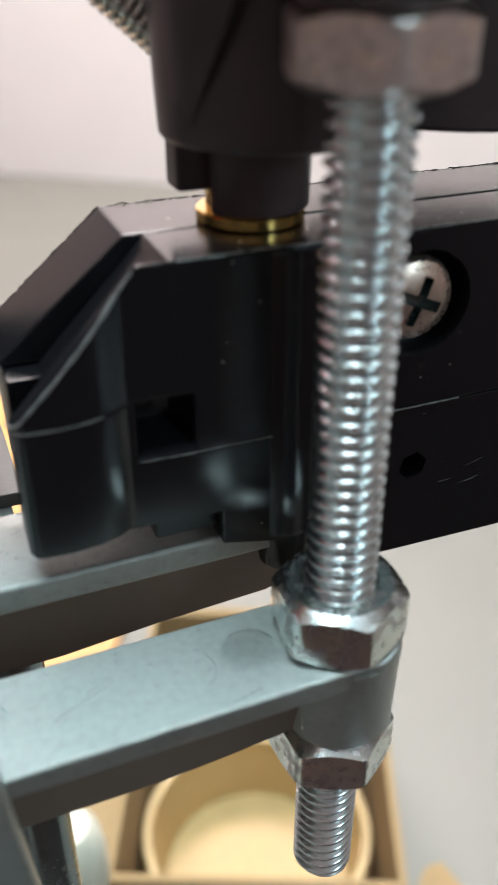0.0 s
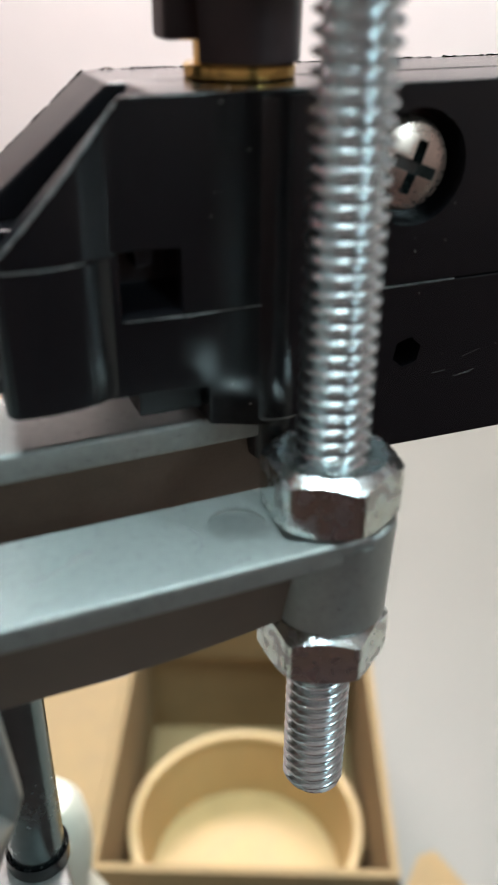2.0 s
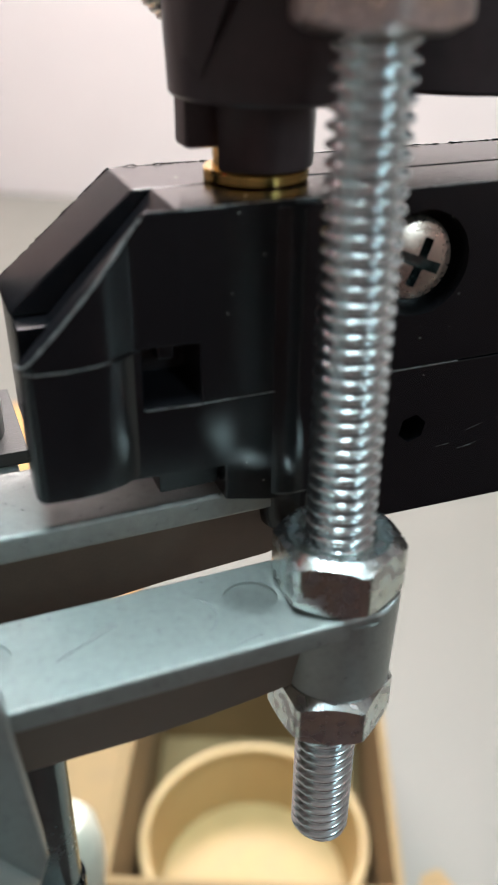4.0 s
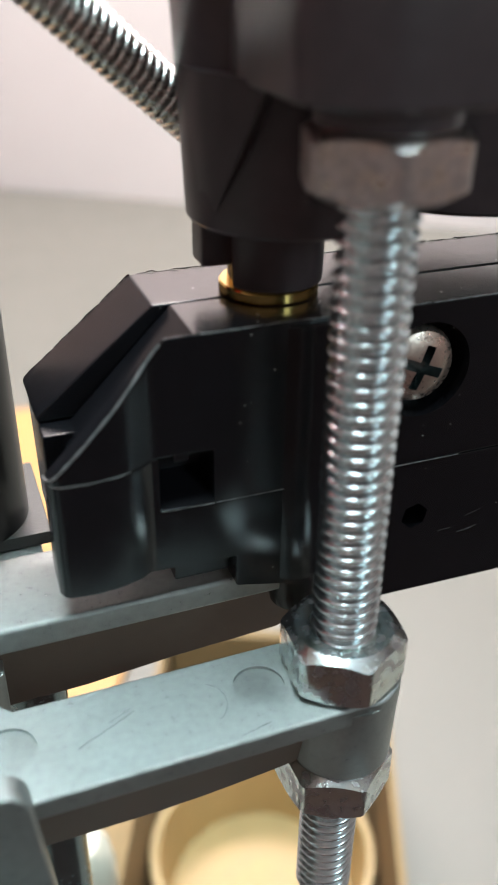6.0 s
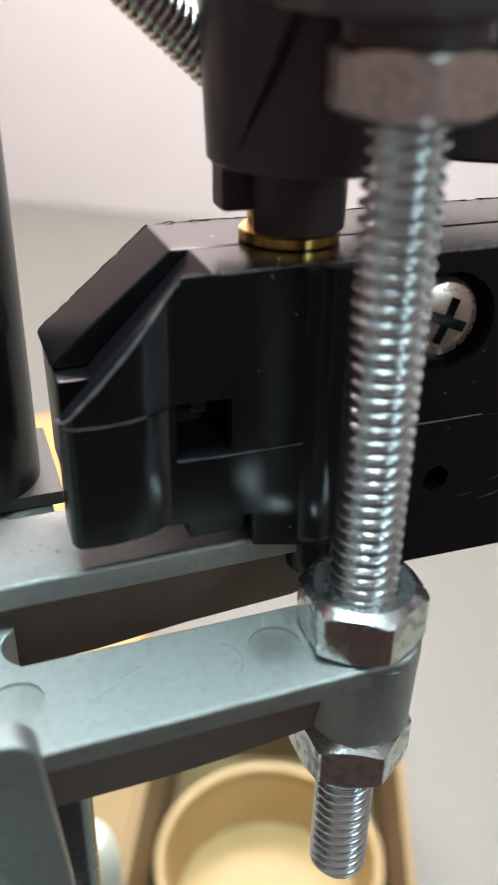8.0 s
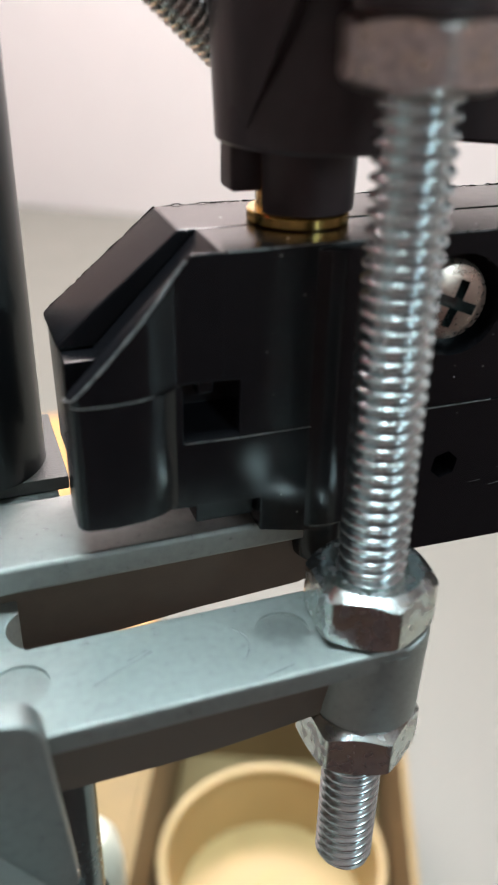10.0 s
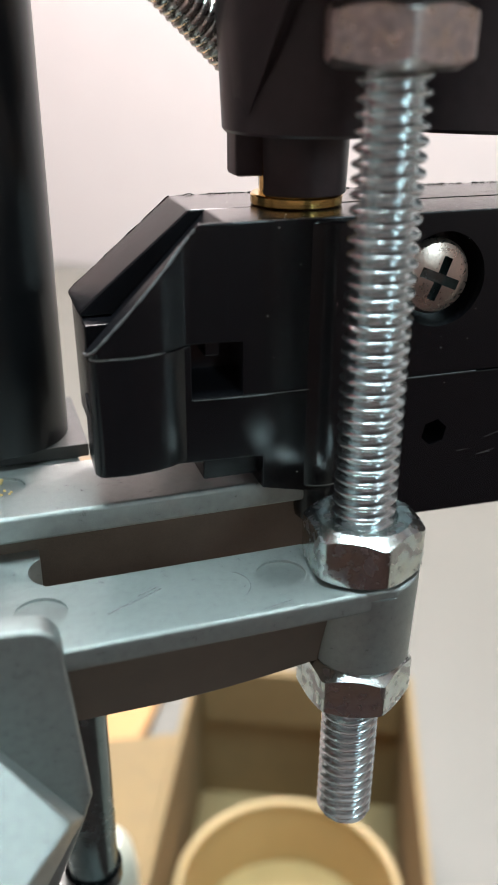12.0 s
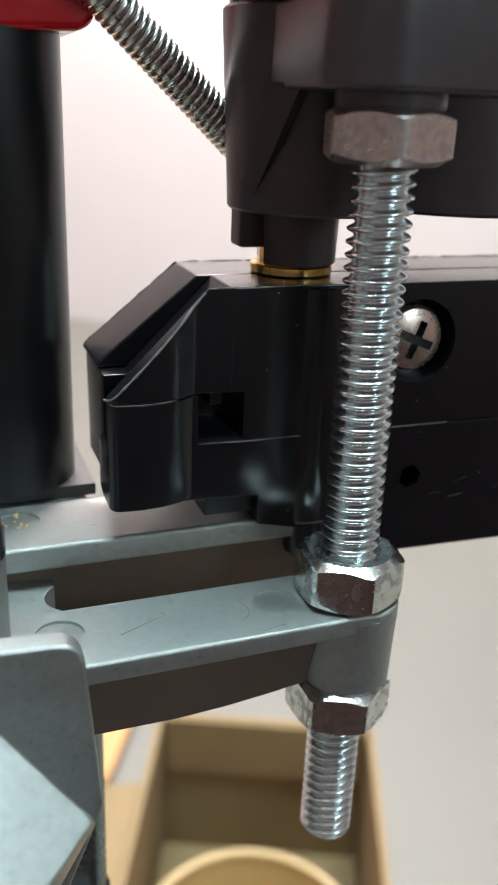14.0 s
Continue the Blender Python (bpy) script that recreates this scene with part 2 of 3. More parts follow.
# ---- bolt and nuts ----
bolt = thing("hex_bolt", "zinc-plated hex bolt standing through the casting boss", "bolt")
part("threaded_shank", thread(-3.42, 4.70), ZINC, bolt, smooth=65)
part("bolt_head", hexagon(4.66, 5.16, 1.12, 0.0001, 254, True, True), SCUFFED, bolt, "dull scuffed hexagonal head")
upper = thing("hex_nut", "zinc-plated hex nut seated on the casting arm", "nut", "nuts on the bolt")
nut_top = part("nut_body", hexagon(0.0, 0.585, 1.09, 0.345, 267), SATIN, upper)
SINK = [(0.295, -0.045), (0.346, -0.006), (0.346, -0.40), (0.295, -0.36)]
part("threaded_bore", lathe([(r, 0.585 + z) for r, z in SINK], 56, closed=True), SATIN, nut_top)
lower = thing("hex_nut", "zinc-plated hex nut tightened under the boss", "nut", "nuts on the bolt")
nut_low = part("nut_body", hexagon(-1.6, -1.05, 1.09, 0.345, 275), SATIN, lower)
part("threaded_bore", lathe([(r, -1.05 + z) for r, z in SINK], 56, closed=True), SATIN, nut_low)

# ---- silver casting ----
casting = thing("forked_casting", "silver-grey painted cast bracket with two parallel arms", "bracket")
AX = -6.5
top = [(AX, -0.53)] + [(0.05, -0.53)] + arc(0.05, 0, 0.56, -90, 90, 14)[1:] + [(-0.4, 0.56), (AX, 0.56)]
front_arm = part("front_arm", prism(top, -0.24, 0.0, "z", 0.04, 3), CAST, casting)
web = [(AX, -0.2), (-0.2, -0.2), (-0.2, -1.02), (-0.7, -1.10), (-1.0, -1.15), (-1.45, -1.21), (-2.0, -1.25), (-3.4, -1.24), (AX, -1.24)]
def draft(bm, top, slope, y_mid):
    """Leans the two sides of a cast web in towards its foot."""
    for v in bm.verts:
        v.co.y += (1 if v.co.y < y_mid else -1) * max(0, top - v.co.z) * slope
    return bm


part("front_web", draft(prism(web, -0.30, 0.42, "y", 0.03), -0.2, 0.24, 0), SHADECAST, casting, "cast web with brown shade put into its colour")
part("boss", lathe([(0.3, -0.1), (0.556, -0.1), (0.556, -0.24), (0.550, -0.35), (0.53, -1.02), (0.50, -1.05), (0.3, -1.05)], 64, (0.05, 0, 0)), CAST, casting)
rear_arm = part("rear_arm", prism([(AX, 1.08), (2.4, 1.08), (2.4, 2.25), (AX, 2.25)], 0.2, 0.5, "z", 0.05, 3), CAST, casting)
part("column_shelf", box(AX, -2.50, 2.255, 4.2, -0.3, 0.455, 0.03), CAST, casting)
part("rear_web", draft(prism([(AX, 0.22), (2.2, 0.22), (1.4, 0.0), (0.6, -0.38), (-0.1, -0.62), (-1.3, -0.70), (-2.3, -0.82), (AX, -0.95)], 1.22, 2.15, "y", 0.03), 0.2, 0.22, 1.7), SHADECAST, casting, "cast web with brown shade put into its colour")
notch = [(AX, 0.5), (-3.12, 0.5)] + arc(-2.96, 0.82, 0.30, 238, 122, 12) + [(-3.12, 1.10), (-3.12, 1.30), (AX, 1.30)]
part("cross_block", prism(notch, -0.75, -0.006, "z", 0.012), CAST, casting)
# shallow ejector-pin discs, pressed in a little askew
for arm_top, cx, cy, z, r in ((front_arm, -0.84, 0.07, 0.0, 0.25), (front_arm, -3.21, 0.10, 0.0, 0.25), (rear_arm, -3.40, 1.80, 0.5, 0.24)):
    disc = lathe([(0, 0), (r, 0), (r, 0.2), (0, 0.2)], 48)
    bmesh.ops.rotate(disc, verts=disc.verts, cent=(0, 0, 0), matrix=Matrix.Rotation(radians(-3.6), 3, "X") @ Matrix.Rotation(radians(1.8), 3, "Y"))
    bmesh.ops.translate(disc, verts=disc.verts, vec=(cx, cy, z - 0.017))
    cut(arm_top, disc)
plate = [(AX, 0.6), (-3.42, 0.46)] + arc(-3.36, 0.18, 0.27, 75, 10, 6) + [(-3.08, 0.0), (-2.97, -1.35), (-2.96, -1.5), (-3.05, -1.78), (-3.6, -3.2), (AX, -3.2)]
part("side_lug", prism(plate, -0.78, -0.50, "y", 0.05, 3), CAST, casting)
facet = bmesh.new()
d = Vector((-1.2, -1.3, -0.2))
for p in ((-4.55, -0.76, 0.57), (-3.21, -1.68, -0.78), (-3.05, -0.76, -1.74), (-3.6, -0.6, -3.0), (-6.4, -0.6, -3.0), (-6.4, -0.6, 0.5)):
    facet.verts.new(p)
for p in ((-4.55, -0.76, 0.57), (-3.21, -1.68, -0.78), (-3.6, -0.6, -3.0)):
    facet.verts.new(Vector(p) + d)
bmesh.ops.convex_hull(facet, input=facet.verts)
bmesh.ops.bevel(facet, geom=list(facet.edges), offset=0.03, segments=2, profile=0.5, affect="EDGES", clamp_overlap=True)
part("side_rib", facet, CAST, casting)
stud = thing("capped_stud", "silver post with a rounded black plastic cap", "stud")
post = part("post", lathe([(0.0, 0.0), (0.36, 0.0), (0.36, 0.95), (0.0, 0.95)], 40, (-4.04, 0.28, 0)), CAST, stud)
part("cap", lathe([(0.0, 0.95), (0.37, 0.95), (0.37, 1.22), (0.33, 1.32), (0.22, 1.38), (0.0, 1.40)], 40, (-4.04, 0.28, 0)), BLACK, post, "rounded black plastic cap")
crumbs = bmesh.new()
for k in range(9):
    a, r = random.uniform(0, 6.28), random.uniform(0.03, 0.19)
    bmesh.ops.create_icosphere(crumbs, subdivisions=1, radius=random.uniform(0.012, 0.026), matrix=Matrix.Translation((-3.40 + r * math.cos(a), 1.80 + r * math.sin(a), 0.498)))
tagged(link("grit", crumbs, GRIT), "orange and yellow grit crumbs lying on the arm", "grit", kind="stuff")

# ---- guide rod and its foot ----
rod = thing("guide_rod", "polished dark steel guide rod under the casting", "rod")
part("shaft", lathe([(0, -5.6), (0.34, -5.6), (0.34, -0.5), (0, -0.5)], 40, (-2.83, 1.78, 0)), DARKSTEEL, rod)
part("collar", lathe([(0.35, -5.5), (0.36, -5.42), (0.39, -5.40), (0.39, -5.62), (0.35, -5.62)], 40, (-2.83, 1.78, 0), True), BLACK, rod, "black rubber collar")
foot = thing("pedestal", "silver painted foot block carrying the guide rod", "pedestal")
part("block", box(-6.0, -2.5, 0.6, 2.6, -24.0, -5.6, 0.15, 3), CAST, foot)
part("sole", box(-7.0, -1.5, -0.4, 3.6, -25.0, -24.0, 0.1, 2), CAST, foot)

# ---- black carriage ----
S = 0.13
carriage = thing("plastic_carriage", "glossy black moulded plastic slide housing with slanted nose", "slide housing")


def shift(outline):
    return [(x + S, z) for x, z in outline]


Y0 = 0.97
SX, SZ = 1.07, 2.63
up = [(-2.3, 2.18), (-1.62, 2.18), (-1.10, 2.16), (-1.10, 1.585), (6.0, 1.585), (6.0, 3.33), (-1.26, 3.33), (-2.3, 2.28)]
cover = part("upper_cover", prism(shift(up), Y0, 1.735, "y", 0.02), BLACK, carriage)
cut(cover, cylinder_y(SX + S, SZ, 0.50, Y0 - 0.5, Y0 + 0.34, 48))
low = [(-2.3, 2.165), (-1.62, 2.165), (-1.62, 1.60), (-1.10, 1.575), (6.0, 1.575), (6.0, -0.25), (0.5, -0.12), (0.0, 0.30), (-0.87, 0.50), (-0.87, 0.88), (-2.3, 0.93)]
lowcover = part("lower_cover", prism(shift(low), Y0, 1.735, "y", 0.02), BLACK, carriage)
cut(lowcover, cylinder_y(1.16 + S, 0.89, 0.16, Y0 - 0.5, Y0 + 0.5, 6, 0.3))
# the window behind the notch
part("window_back", box(-1.75 + S, -1.0 + S, 1.45, 1.6, 1.5, 2.3), BLACK, lowcover)
part("window_ledge", prism([(0.955, 1.595), (0.955, 1.612), (1.45, 1.76), (1.45, 1.595)], -1.63 + S, -1.09 + S, "x", 0.004), BLACK, lowcover)


def flash(points, r=0.010):
    """A thin raised line of mould flash along a run of points."""
    bm = bmesh.new()
    pts = [Vector(p) for p in points]
    rows = []
    for i, p in enumerate(pts):
        way = (pts[min(i + 1, len(pts) - 1)] - pts[max(i - 1, 0)]).normalized()
        side = way.cross(Vector((0.3, -0.9, 0.4))).normalized()
        other = way.cross(side)
        w = r * rng_flash.uniform(0.6, 1.3)
        rows.append([bm.verts.new(p + w * (math.cos(k * math.pi / 3) * side + math.sin(k * math.pi / 3) * other)) for k in range(6)])
    for a, b in zip(rows, rows[1:]):
        for k in range(6):
            bm.faces.new((a[k], a[(k + 1) % 6], b[(k + 1) % 6], b[k]))
    bm.faces.new(rows[0])
    bm.faces.new(rows[-1][::-1])
    return bm


def between(a, b, n):
    a, b = Vector(a), Vector(b)
    return [a.lerp(b, i / n) for i in range(n + 1)]


rng_flash = random.Random(3)
part("window_edge", flash(between((-1.62 + S, 0.962, 1.60), (-1.10 + S, 0.962, 1.585), 12), 0.009), SCUFFBLACK, lowcover, "pale scuffed edge")
part("seam_edge", flash(between((-1.08 + S, 0.968, 1.581), (1.6 + S, 0.968, 1.581), 60), 0.006), SCUFFBLACK, lowcover, "ragged moulding seam")
rough_back = [p + Vector((0, rng_flash.uniform(-0.006, 0.006), rng_flash.uniform(-0.008, 0.010))) for p in between((-1.34 + S, 2.655, 3.330), (5.9 + S, 2.655, 3.330), 170)]
part("ragged_edge", flash(rough_back, 0.008), BLACK, carriage, "ragged mould flash along the back edge")
rough_nose = [p + Vector((rng_flash.uniform(-0.008, 0.008), 0, rng_flash.uniform(-0.008, 0.008))) for p in between((-2.56 + S, 2.655, 2.375), (-1.42 + S, 2.655, 3.325), 50)]
part("ragged_edge", flash(rough_nose, 0.008), BLACK, carriage, "ragged mould flash along the back edge")
rough_front = [p + Vector((0, rng_flash.uniform(-0.003, 0.003), rng_flash.uniform(-0.004, 0.004))) for p in between((-1.20 + S, 0.985, 3.325), (5.9 + S, 0.985, 3.325), 150)]
part("worn_edge", flash(rough_front, 0.008), SCUFFBLACK, cover, "pale worn front edge")
for k in range(5):
    a = Vector((rng_flash.uniform(0.9, 2.6) + S, 0.9685, rng_flash.uniform(0.25, 0.75)))
    part("scuff", flash(between(a, a + Vector((rng_flash.uniform(0.08, 0.22), 0, rng_flash.uniform(0.0, 0.07))), 5), 0.0016), SCUFFBLACK, lowcover, "short pale scuff")
part("window_catch", box(-1.44 + S, -1.28 + S, 1.15, 1.46, 1.98, 2.16, 0.02), BLACK, lowcover)
# rounded nose in two halves, with a hollow towards the window
plan = [(-2.60, 1.62), (-2.63, 1.3), (-2.64, 0.90)] + arc(-2.52, 0.90, 0.11, 190, 262, 5) + [(-2.3, 0.775), (-2.05, 0.80), (-1.86, 0.86), (-1.72, 0.95), (-1.62, 1.02), (-1.62, 1.72)]
nose = part("nose_lower", prism([(x + S, y) for x, y in plan], 0.95, 2.16, "z", 0.015), BLACK, carriage)
cut(nose, box(-3.0 + S, -1.75 + S, 1.0, 1.9, 1.55, 2.4))
plan_up = plan[:-2] + [(-1.62, 0.97), (-1.24, 0.965), (-1.24, 1.72)]
tip = prism([(x + S, y) for x, y in plan_up], 2.175, 3.33, "z", 0.0)
geo = bmesh.ops.bisect_plane(tip, geom=list(tip.verts) + list(tip.edges) + list(tip.faces), plane_co=(-2.66 + S, 0, 2.19), plane_no=Vector((-1.14, 0, 1.13)).normalized(), clear_outer=True)
bmesh.ops.holes_fill(tip, edges=[e for e in tip.edges if e.is_boundary], sides=0)
bmesh.ops.bevel(tip, geom=[e for e in tip.edges if len(e.link_faces) == 2 and e.calc_face_angle() > radians(35)], offset=0.02, segments=2, profile=0.5, affect="EDGES", clamp_overlap=True)
tip_ob = part("nose_upper", tip, BLACK, carriage)
cut(tip_ob, prism([(-3.0 + S, 1.60), (-2.75 + S, 1.80), (-1.20 + S, 3.36), (-1.20 + S, 4.0), (-3.0 + S, 4.0)], 1.00, 1.9, "y"))
ridge = [(-2.655, 1.0), (-2.64, 0.90)] + arc(-2.52, 0.90, 0.11, 190, 262, 5) + [(-2.3, 0.775), (-2.05, 0.80), (-1.86, 0.86), (-1.72, 0.935), (-1.62, 0.972), (-1.545, 0.968)]
run = []
for p, q in zip(ridge, ridge[1:]):
    run += [(p[0] + (q[0] - p[0]) * k / 4 + S, p[1] + (q[1] - p[1]) * k / 4 + 0.006, 2.178 + 1.009 * (p[0] + (q[0] - p[0]) * k / 4 + 2.66)) for k in range(4)]
part("nose_edge", flash(run, 0.014), SCUFFBLACK, nose, "pale scuffed edge")
part("nose_seam", flash([(x, y - 0.004, 2.168) for x, y, z in run[8:40]], 0.006), SCUFFBLACK, nose, "ragged moulding seam")
# bearing bulge below the brass bushing
bulge = lathe([(0.0, 0.44), (0.48, 0.44), (0.5, 0.47), (0.5, 3.28), (0.48, 3.30), (0, 3.30)], 72, (-0.14 + S, 1.40, 0))
bmesh.ops.bisect_plane(bulge, geom=list(bulge.verts) + list(bulge.edges) + list(bulge.faces), plane_co=(0, 1.3, 0), plane_no=(0, 1, 0), clear_outer=True)
part("bearing_bulge", bulge, BLACK, carriage)
part("hanging_tab", box(-1.47 + S, -0.88 + S, 1.15, 1.7, 0.60, 0.95, 0.02), BLACK, carriage)
part("hanging_knob", lathe([(0, -0.12), (0.2, -0.12), (0.27, -0.05), (0.30, 0.1), (0.30, 0.6), (0, 0.6)], 24, (-0.10 + S, 1.25, 0)), BLACK, carriage)
part("rear_cover", prism(shift([(-2.54, 1.05), (-2.56, 2.30), (-1.3, 2.30), (-1.3, 2.24), (6.0, 2.24), (6.0, 0.62), (-1.6, 0.62), (-1.6, 1.03)]), 1.76, 2.55, "y", 0.02), BLACK, carriage)
part("rear_block", box(-2.57 + S, -1.3 + S, 1.48, 1.755, 1.02, 2.305, 0.02), BLACK, carriage)
part("rear_nose", prism(shift([(-2.58, 2.315), (-2.58, 2.37), (-1.42, 3.33), (6.0, 3.33), (6.0, 2.255), (-1.25, 2.255), (-1.25, 2.315)]), 1.755, 2.66, "y", 0.03), BLACK, carriage)
screw = thing("pan_head_screw", "dull nickel cross-recess screw sunk in the black housing", "screw")
dome = lathe([(0.0, 0.0), (0.40, 0.0), (0.40, 0.05), (0.365, 0.115), (0.25, 0.165), (0.0, 0.185)], 48)
bmesh.ops.rotate(dome, verts=dome.verts, cent=(0, 0, 0), matrix=Matrix.Rotation(radians(90), 3, "X"))
bmesh.ops.translate(dome, verts=dome.verts, vec=(SX + S, Y0 + 0.22, SZ))
screw_head = part("screw_head", dome, SCREW, screw)
for turn in (22, 112):
    slot = box(-0.235, 0.235, -0.3, 0.16, -0.052, 0.052)
    bmesh.ops.rotate(slot, verts=slot.verts, cent=(0, 0, 0), matrix=Matrix.Rotation(radians(turn), 3, "Y"))
    bmesh.ops.translate(slot, verts=slot.verts, vec=(SX + S, Y0 + 0.04, SZ))
    # Darker slot lining: the shade of the recess put into the colour.
    cut(screw_head, slot, DARKSTEEL)

pin = thing("brass_bushing", "polished brass flanged bushing standing on the slide housing", "bushing")
part("flange", lathe([(0.3, 3.335), (0.465, 3.335), (0.48, 3.35), (0.48, 3.43), (0.465, 3.445), (0.3, 3.445)], 56, (-0.12, 1.82, 0), True), BRASS, pin)
part("barrel", lathe([(0.0, 3.34), (0.40, 3.34), (0.40, 4.3), (0, 4.3)], 48, (-0.12, 1.80, 0)), BRASS, pin)

# ---- black head ----
HX, HY = 0.08, 1.85
head = thing("spring_press", "black moulded plastic press body above the slide housing", "press")
sleeve = part("sleeve", lathe([(0.41, 3.46), (0.47, 3.455), (0.485, 3.47), (0.50, 4.0), (0.62, 5.5), (0.41, 5.5)], 56, (-0.10, 1.80, 0), True), HEADBLACK, head)
cut(sleeve, box(-0.9, -0.42, 1.62, 2.4, 3.3, 4.02))
skirt = part("skirt", lathe([(0.0, 4.04), (0.93, 4.04), (0.955, 4.07), (1.06, 6.08), (1.04, 6.11), (0, 6.11)], 72, (HX, HY, 0)), HEADBLACK, head)
gusset = bmesh.new()
for r, z, az in ((1.03, 5.35, 184), (1.10, 5.35, 205), (1.22, 5.35, 226), (1.42, 5.35, 240), (0.80, 5.35, 246), (0.955, 4.22, 192), (0.96, 4.20, 206), (0.80, 4.2, 206)):
    gusset.verts.new((HX + r * math.cos(radians(az)), HY + r * math.sin(radians(az)), z))
bmesh.ops.convex_hull(gusset, input=gusset.verts)
part("gusset", gusset, HEADBLACK, head)
part("side_tab", box(-0.80, -0.30, 1.75, 2.1, 3.62, 4.2, 0.05), HEADBLACK, head)
mount = [(-0.72, 1.85), (-0.72, 0.1)] + arc(-0.12, 0.0, 0.60, 180, 270, 8) + arc(0.76, 0.0, 0.60, 270, 360, 8) + [(1.36, 1.85)]
part("bolt_mount", prism(mount, 5.29, 6.10, "z", 0.05, 3), HEADBLACK, head)
part("recess_washer", lathe([(0.0, 5.14), (0.50, 5.14), (0.52, 5.17), (0.52, 5.32), (0, 5.32)], 40), HEADBLACK, head)
crown = [(-0.98, 1.85)] + arc(-0.38, 0.5, 0.60, 180, 250, 8) + arc(0.0, 0.3, 0.82, 250, 290, 5) + arc(0.95, 0.4, 0.75, 285, 360, 8) + [(1.75, 2.9), (-0.6, 2.9)]
part("upper_body", prism(crown, 6.16, 10.5, "z", 0.05, 3), HEADBLACK, head)
part("gap_ring", lathe([(0, 6.08), (0.9, 6.08), (0.9, 6.18), (0, 6.18)], 48, (HX, HY, 0)), HEADBLACK, head)
part("round_flank", lathe([(0.0, 4.02), (1.42, 4.02), (1.46, 4.06), (1.46, 9), (0, 9)], 72, (2.30, 2.50, 0)), HEADBLACK, head)

# ---- column, red arm, spring ----
col = thing("column", "tall round black-painted steel column on a square flange", "column")
part("tube", lathe([(0, 0.62), (0.8, 0.62), (0.8, 5.9), (0, 5.9)], 64, (-3.34, 3.05, 0)), COLUMN, col)
part("flange", box(-4.4, -2.38, 2.40, 3.95, 0.46, 0.62, 0.02), DARK_GREY, col, "dark grey square flange")
arm = thing("red_arm", "glossy red painted cast arm above the column", "press arm")
part("arm_body", prism([(-7.0, 5.72), (-3.2, 5.74), (-2.42, 5.78), (-2.28, 5.90), (-2.24, 8.5), (-7.0, 8.5)], 2.25, 5.2, "y", 0.12, 4), RED, arm)


def coil(a, b, radius, wire, turns, per=20, ring=8):
    """A close-wound spring from a to b."""
    a, b = Vector(a), Vector(b)
    q = (b - a).to_track_quat("Z", "Y").to_matrix()
    long = (b - a).length
    bm = bmesh.new()
    rows = []
    n = int(turns * per)
    for i in range(n + 1):
        w = 2 * math.pi * i / per
        c = Vector((radius * math.cos(w), radius * math.sin(w), long * i / n))
        out = Vector((math.cos(w), math.sin(w), 0))
        rows.append([bm.verts.new(a + q @ (c + wire * (math.cos(2 * math.pi * k / ring) * out + math.sin(2 * math.pi * k / ring) * Vector((0, 0, 1))))) for k in range(ring)])
    for p, r in zip(rows, rows[1:]):
        for k in range(ring):
            bm.faces.new((p[k], p[(k + 1) % ring], r[(k + 1) % ring], r[k]))
    bm.faces.new(rows[0])
    bm.faces.new(rows[-1][::-1])
    return bm


spring = thing("return_spring", "close-wound bright steel tension spring hooked behind the head", "spring")
SA, SB = Vector((-3.3, 1.95, 7.06)), Vector((-0.52, 2.60, 4.70))
part("coil", coil(SA, SB, 0.195, 0.045, 42), STEEL, spring, smooth=60)
for end, way in ((SA, SA - SB), (SB, SB - SA)):
    part("hook", coil(end + way.normalized() * 0.04, end + way.normalized() * 0.30, 0.10, 0.04, 0.9), STEEL, spring, smooth=60)

# ---- scratches on the casting ----
for run_of, r in ((between((-2.62, -0.10, 0), (-2.05, 0.16, 0), 16), 0.0045), (between((-2.30, 0.10, 0), (-2.08, 0.20, 0), 8), 0.0035), (between((-1.2, -0.46, 0), (-0.9, -0.40, 0), 8), 0.004),
                  ([(-1.45 + 0.26 * math.cos(radians(a)), 0.02 + 0.26 * math.sin(radians(a)), 0) for a in range(-60, 61, 8)], 0.003),
                  ([(0.502 * math.cos(radians(a)), 0.502 * math.sin(radians(a)), -0.42 - 0.0012 * (a + 72)) for a in range(-72, -44, 3)], 0.006)):
    part("scratch", flash(run_of, r), ZINC, front_arm, "bright scratch")

# ---- carton and tub on the table ----
YAW = -23.8
carton = thing("carton", "open brown cardboard carton standing on the table", "carton")
U0, U1, V0, V1, T = -5.05, 3.2, 8.9, 20.0, 0.25
for nm, dims in (("bottom", (U0, U1, V0, V1, TABLE_Z, TABLE_Z + T)), ("near_wall", (U0, U1, V0 - T, V0, TABLE_Z, -18.0)), ("far_wall", (U0, U1, V1, V1 + T, TABLE_Z, -18.0)),
                 ("side_wall", (U0 - T, U0, V0 - T, V1 + T, TABLE_Z, -18.0)), ("side_wall", (U1, U1 + T, V0 - T, V1 + T, TABLE_Z, -18.0))):
    part(nm, turned(box(*dims, 0.03), YAW), CARD, carton)
part("inner_flap", turned(box(U0 + 0.1, U1 - 0.1, V1 - 0.22, V1 - 0.02, -20.6, -18.0, 0.05), YAW), CARD, carton)
part("flap", turned(prism([(-5.32, 8.8), (-8.3, 9.1), (-8.1, 15.5), (-5.32, 16.2)], -18.2, -18.02, "z"), YAW), CARD, carton, "side flap folded out")
part("flap", turned(prism([(3.46, 7.0), (3.46, 8.2), (4.0, 9.3), (4.5, 9.5), (5.2, 8.4), (6.3, 7.0)], -18.12, -17.95, "z"), YAW), CARD, carton, "bent carton flap")
tub = thing("round_tub", "round cream plastic tub standing in the carton", "tub")
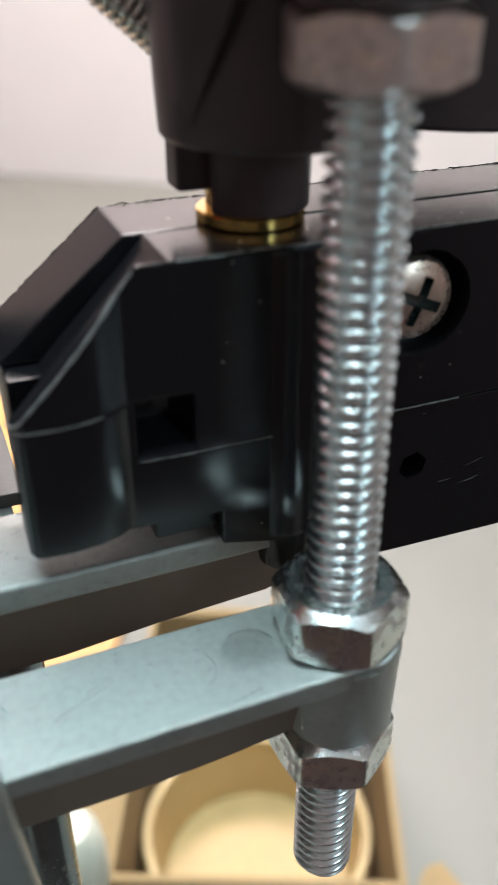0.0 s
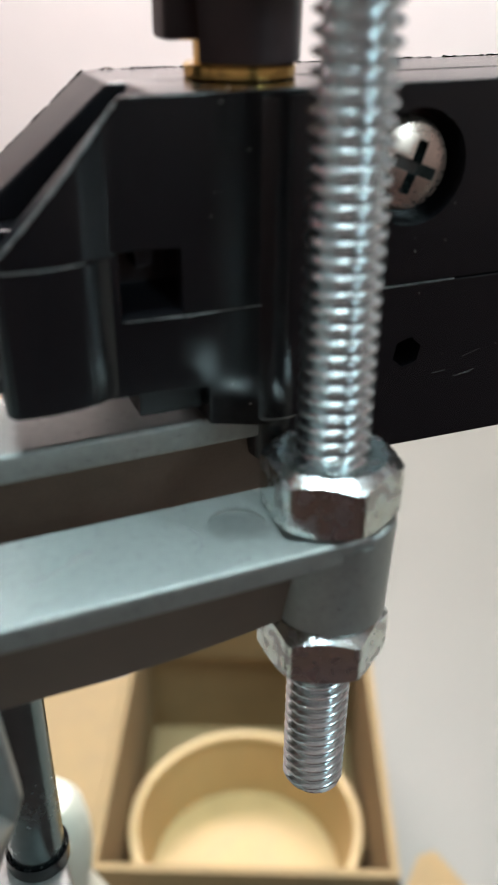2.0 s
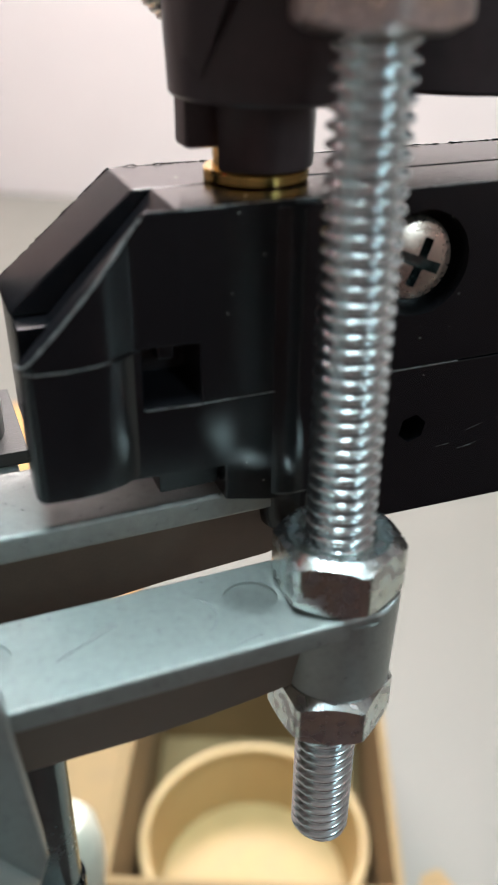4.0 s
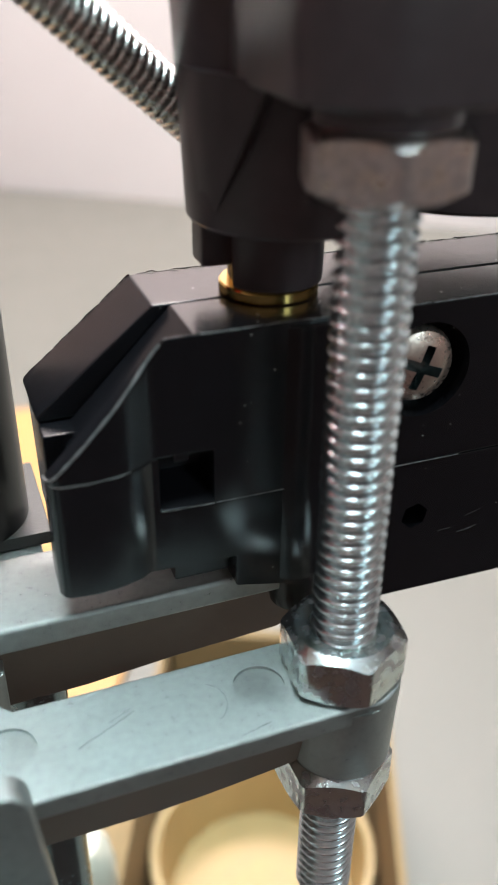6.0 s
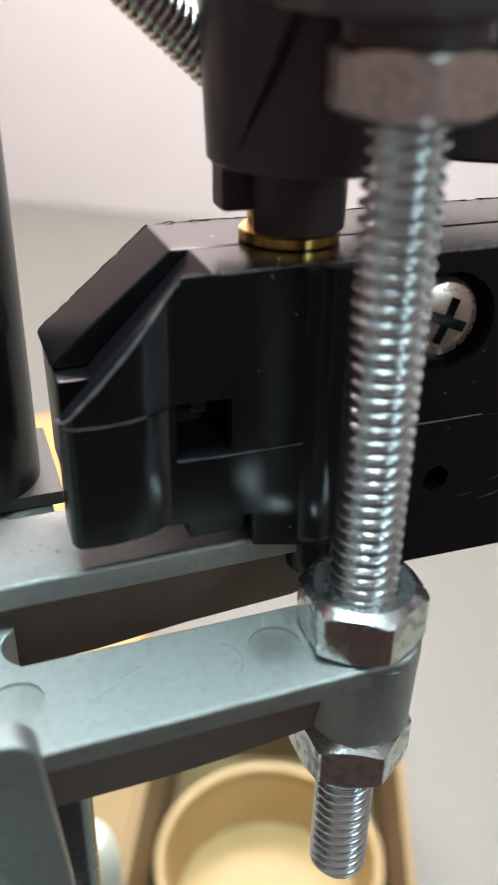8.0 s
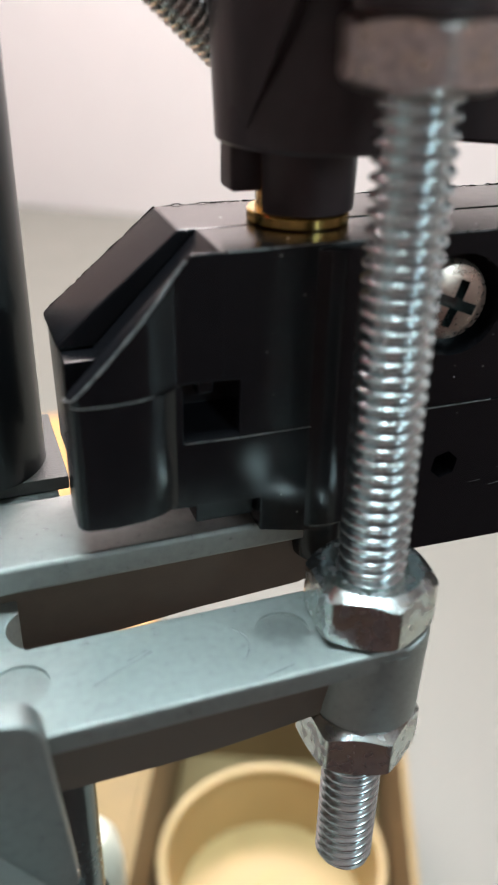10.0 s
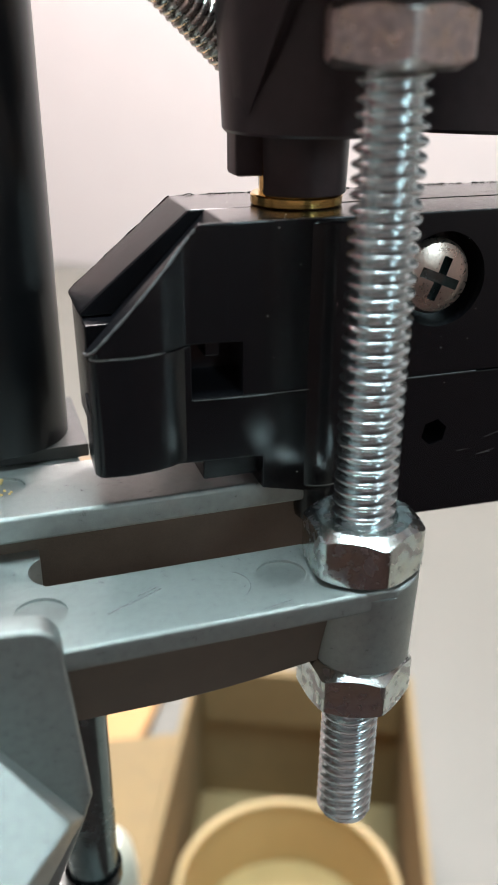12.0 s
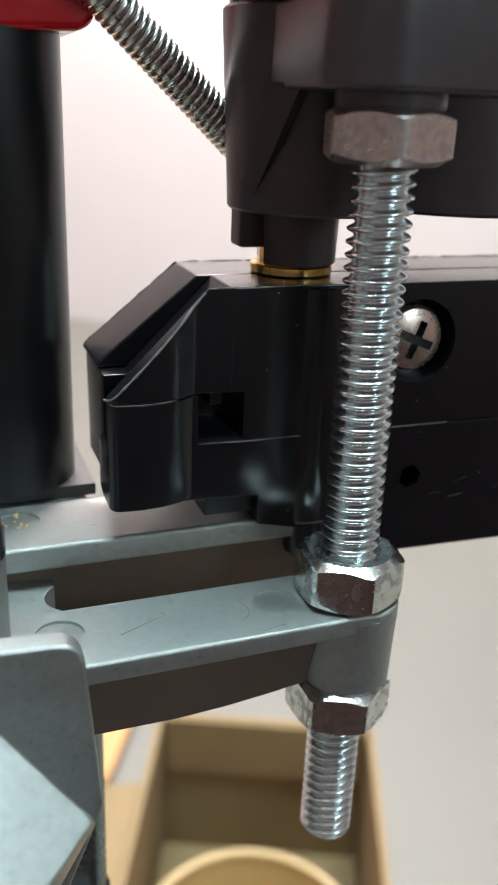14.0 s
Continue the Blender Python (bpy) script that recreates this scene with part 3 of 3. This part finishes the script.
wall = lathe([(0, -24.7), (3.5, -24.7), (3.90, -21.85), (3.66, -21.85), (3.3, -24.2), (0, -24.2)], 72, (-0.95, 12.95, 0))
tub_body = part("tub_body", turned(wall, YAW), TUB, tub)
part("tub_bottom", turned(lathe([(0, -24.19), (3.28, -24.19), (3.30, -24.10), (0, -24.10)], 64, (-0.95, 12.95, 0)), YAW), TUBFLOOR, tub_body, "orange-tan bottom")
board = thing("wooden_board", "orange-tan wooden board lying flat on the table", "board")
part("panel", prism([(14.0, 47.0), (2.2, 25.0), (-1.5, 19.4), (-4.5, 22.0), (-3.5, 54.0), (4.0, 54.0), (14.0, 50.0)], TABLE_Z, TABLE_Z + 0.7, "z", 0.08), ORANGE, board)
bottle = thing("white_bottle", "white plastic bottle with rounded shoulder on the table", "bottle")
bottle_body = part("bottle_body", lathe([(0, TABLE_Z), (1.35, TABLE_Z), (1.4, TABLE_Z + 0.1), (1.4, -16.2), (1.25, -15.2), (0.9, -14.2), (0.70, -13.6), (0.0, -13.6)], 48, (-2.35, 7.0, 0)), CREAM, bottle)
part("bottle_cap", lathe([(0, -13.6), (0.70, -13.6), (0.80, -13.2), (0.88, -12.6), (0.87, -11.9), (0.78, -11.3), (0.55, -10.95), (0, -10.85)], 48, (-2.35, 7.0, 0)), CREAM, bottle_body)
part("rim", turned(lathe([(3.64, -21.85), (3.64, -21.55), (3.70, -21.47), (3.92, -21.47), (3.98, -21.55), (3.98, -21.85)], 72, (-0.95, 12.95, 0), True), YAW), TUB, tub_body, "thick rolled rim")

# ---- window frame added in the unseen wall, and dust on the black plastic ----
frame_bars = thing("unseen_window_1", "unseen white window frame added round the side light", "window", kind="structure")
for nm, dims in (("jamb", (128.5, 130, -107, -102, 12, 112)), ("jamb", (128.5, 130, -38, -33, 12, 112)), ("sill", (127.0, 130, -107, -33, 8, 12)), ("lintel", (128.5, 130, -107, -33, 112, 116))):
    part(nm, turned(box(*dims, 0.2), TURN), CREAM, frame_bars)
DUST = material("grey_dust", (0.45, 0.43, 0.40), 0.9, 0, 0.2, 3000)
specks = bmesh.new()
rng = random.Random(7)
for k in range(120):
    kind = rng.random()
    if kind < 0.35:
        p = (rng.uniform(-1.4, 5) + S, rng.uniform(Y0, 2.6), 3.333)
    elif kind < 0.75:
        p = (rng.uniform(-1.0, 3) + S, Y0 - 0.001, rng.uniform(0.6, 3.3))
    else:
        p = (rng.uniform(-1.4, 4) + S, 2.64 + rng.uniform(-0.01, 0.01), 3.333)
    r = rng.uniform(0.002, 0.006)
    bmesh.ops.create_icosphere(specks, subdivisions=1, radius=r, matrix=Matrix.Translation(p) @ Matrix.Diagonal((rng.uniform(0.8, 2.5), 1, 0.8, 1)))
tagged(link("dust", specks, DUST), "fine grey dust specks on the black housing", "dust", kind="stuff")
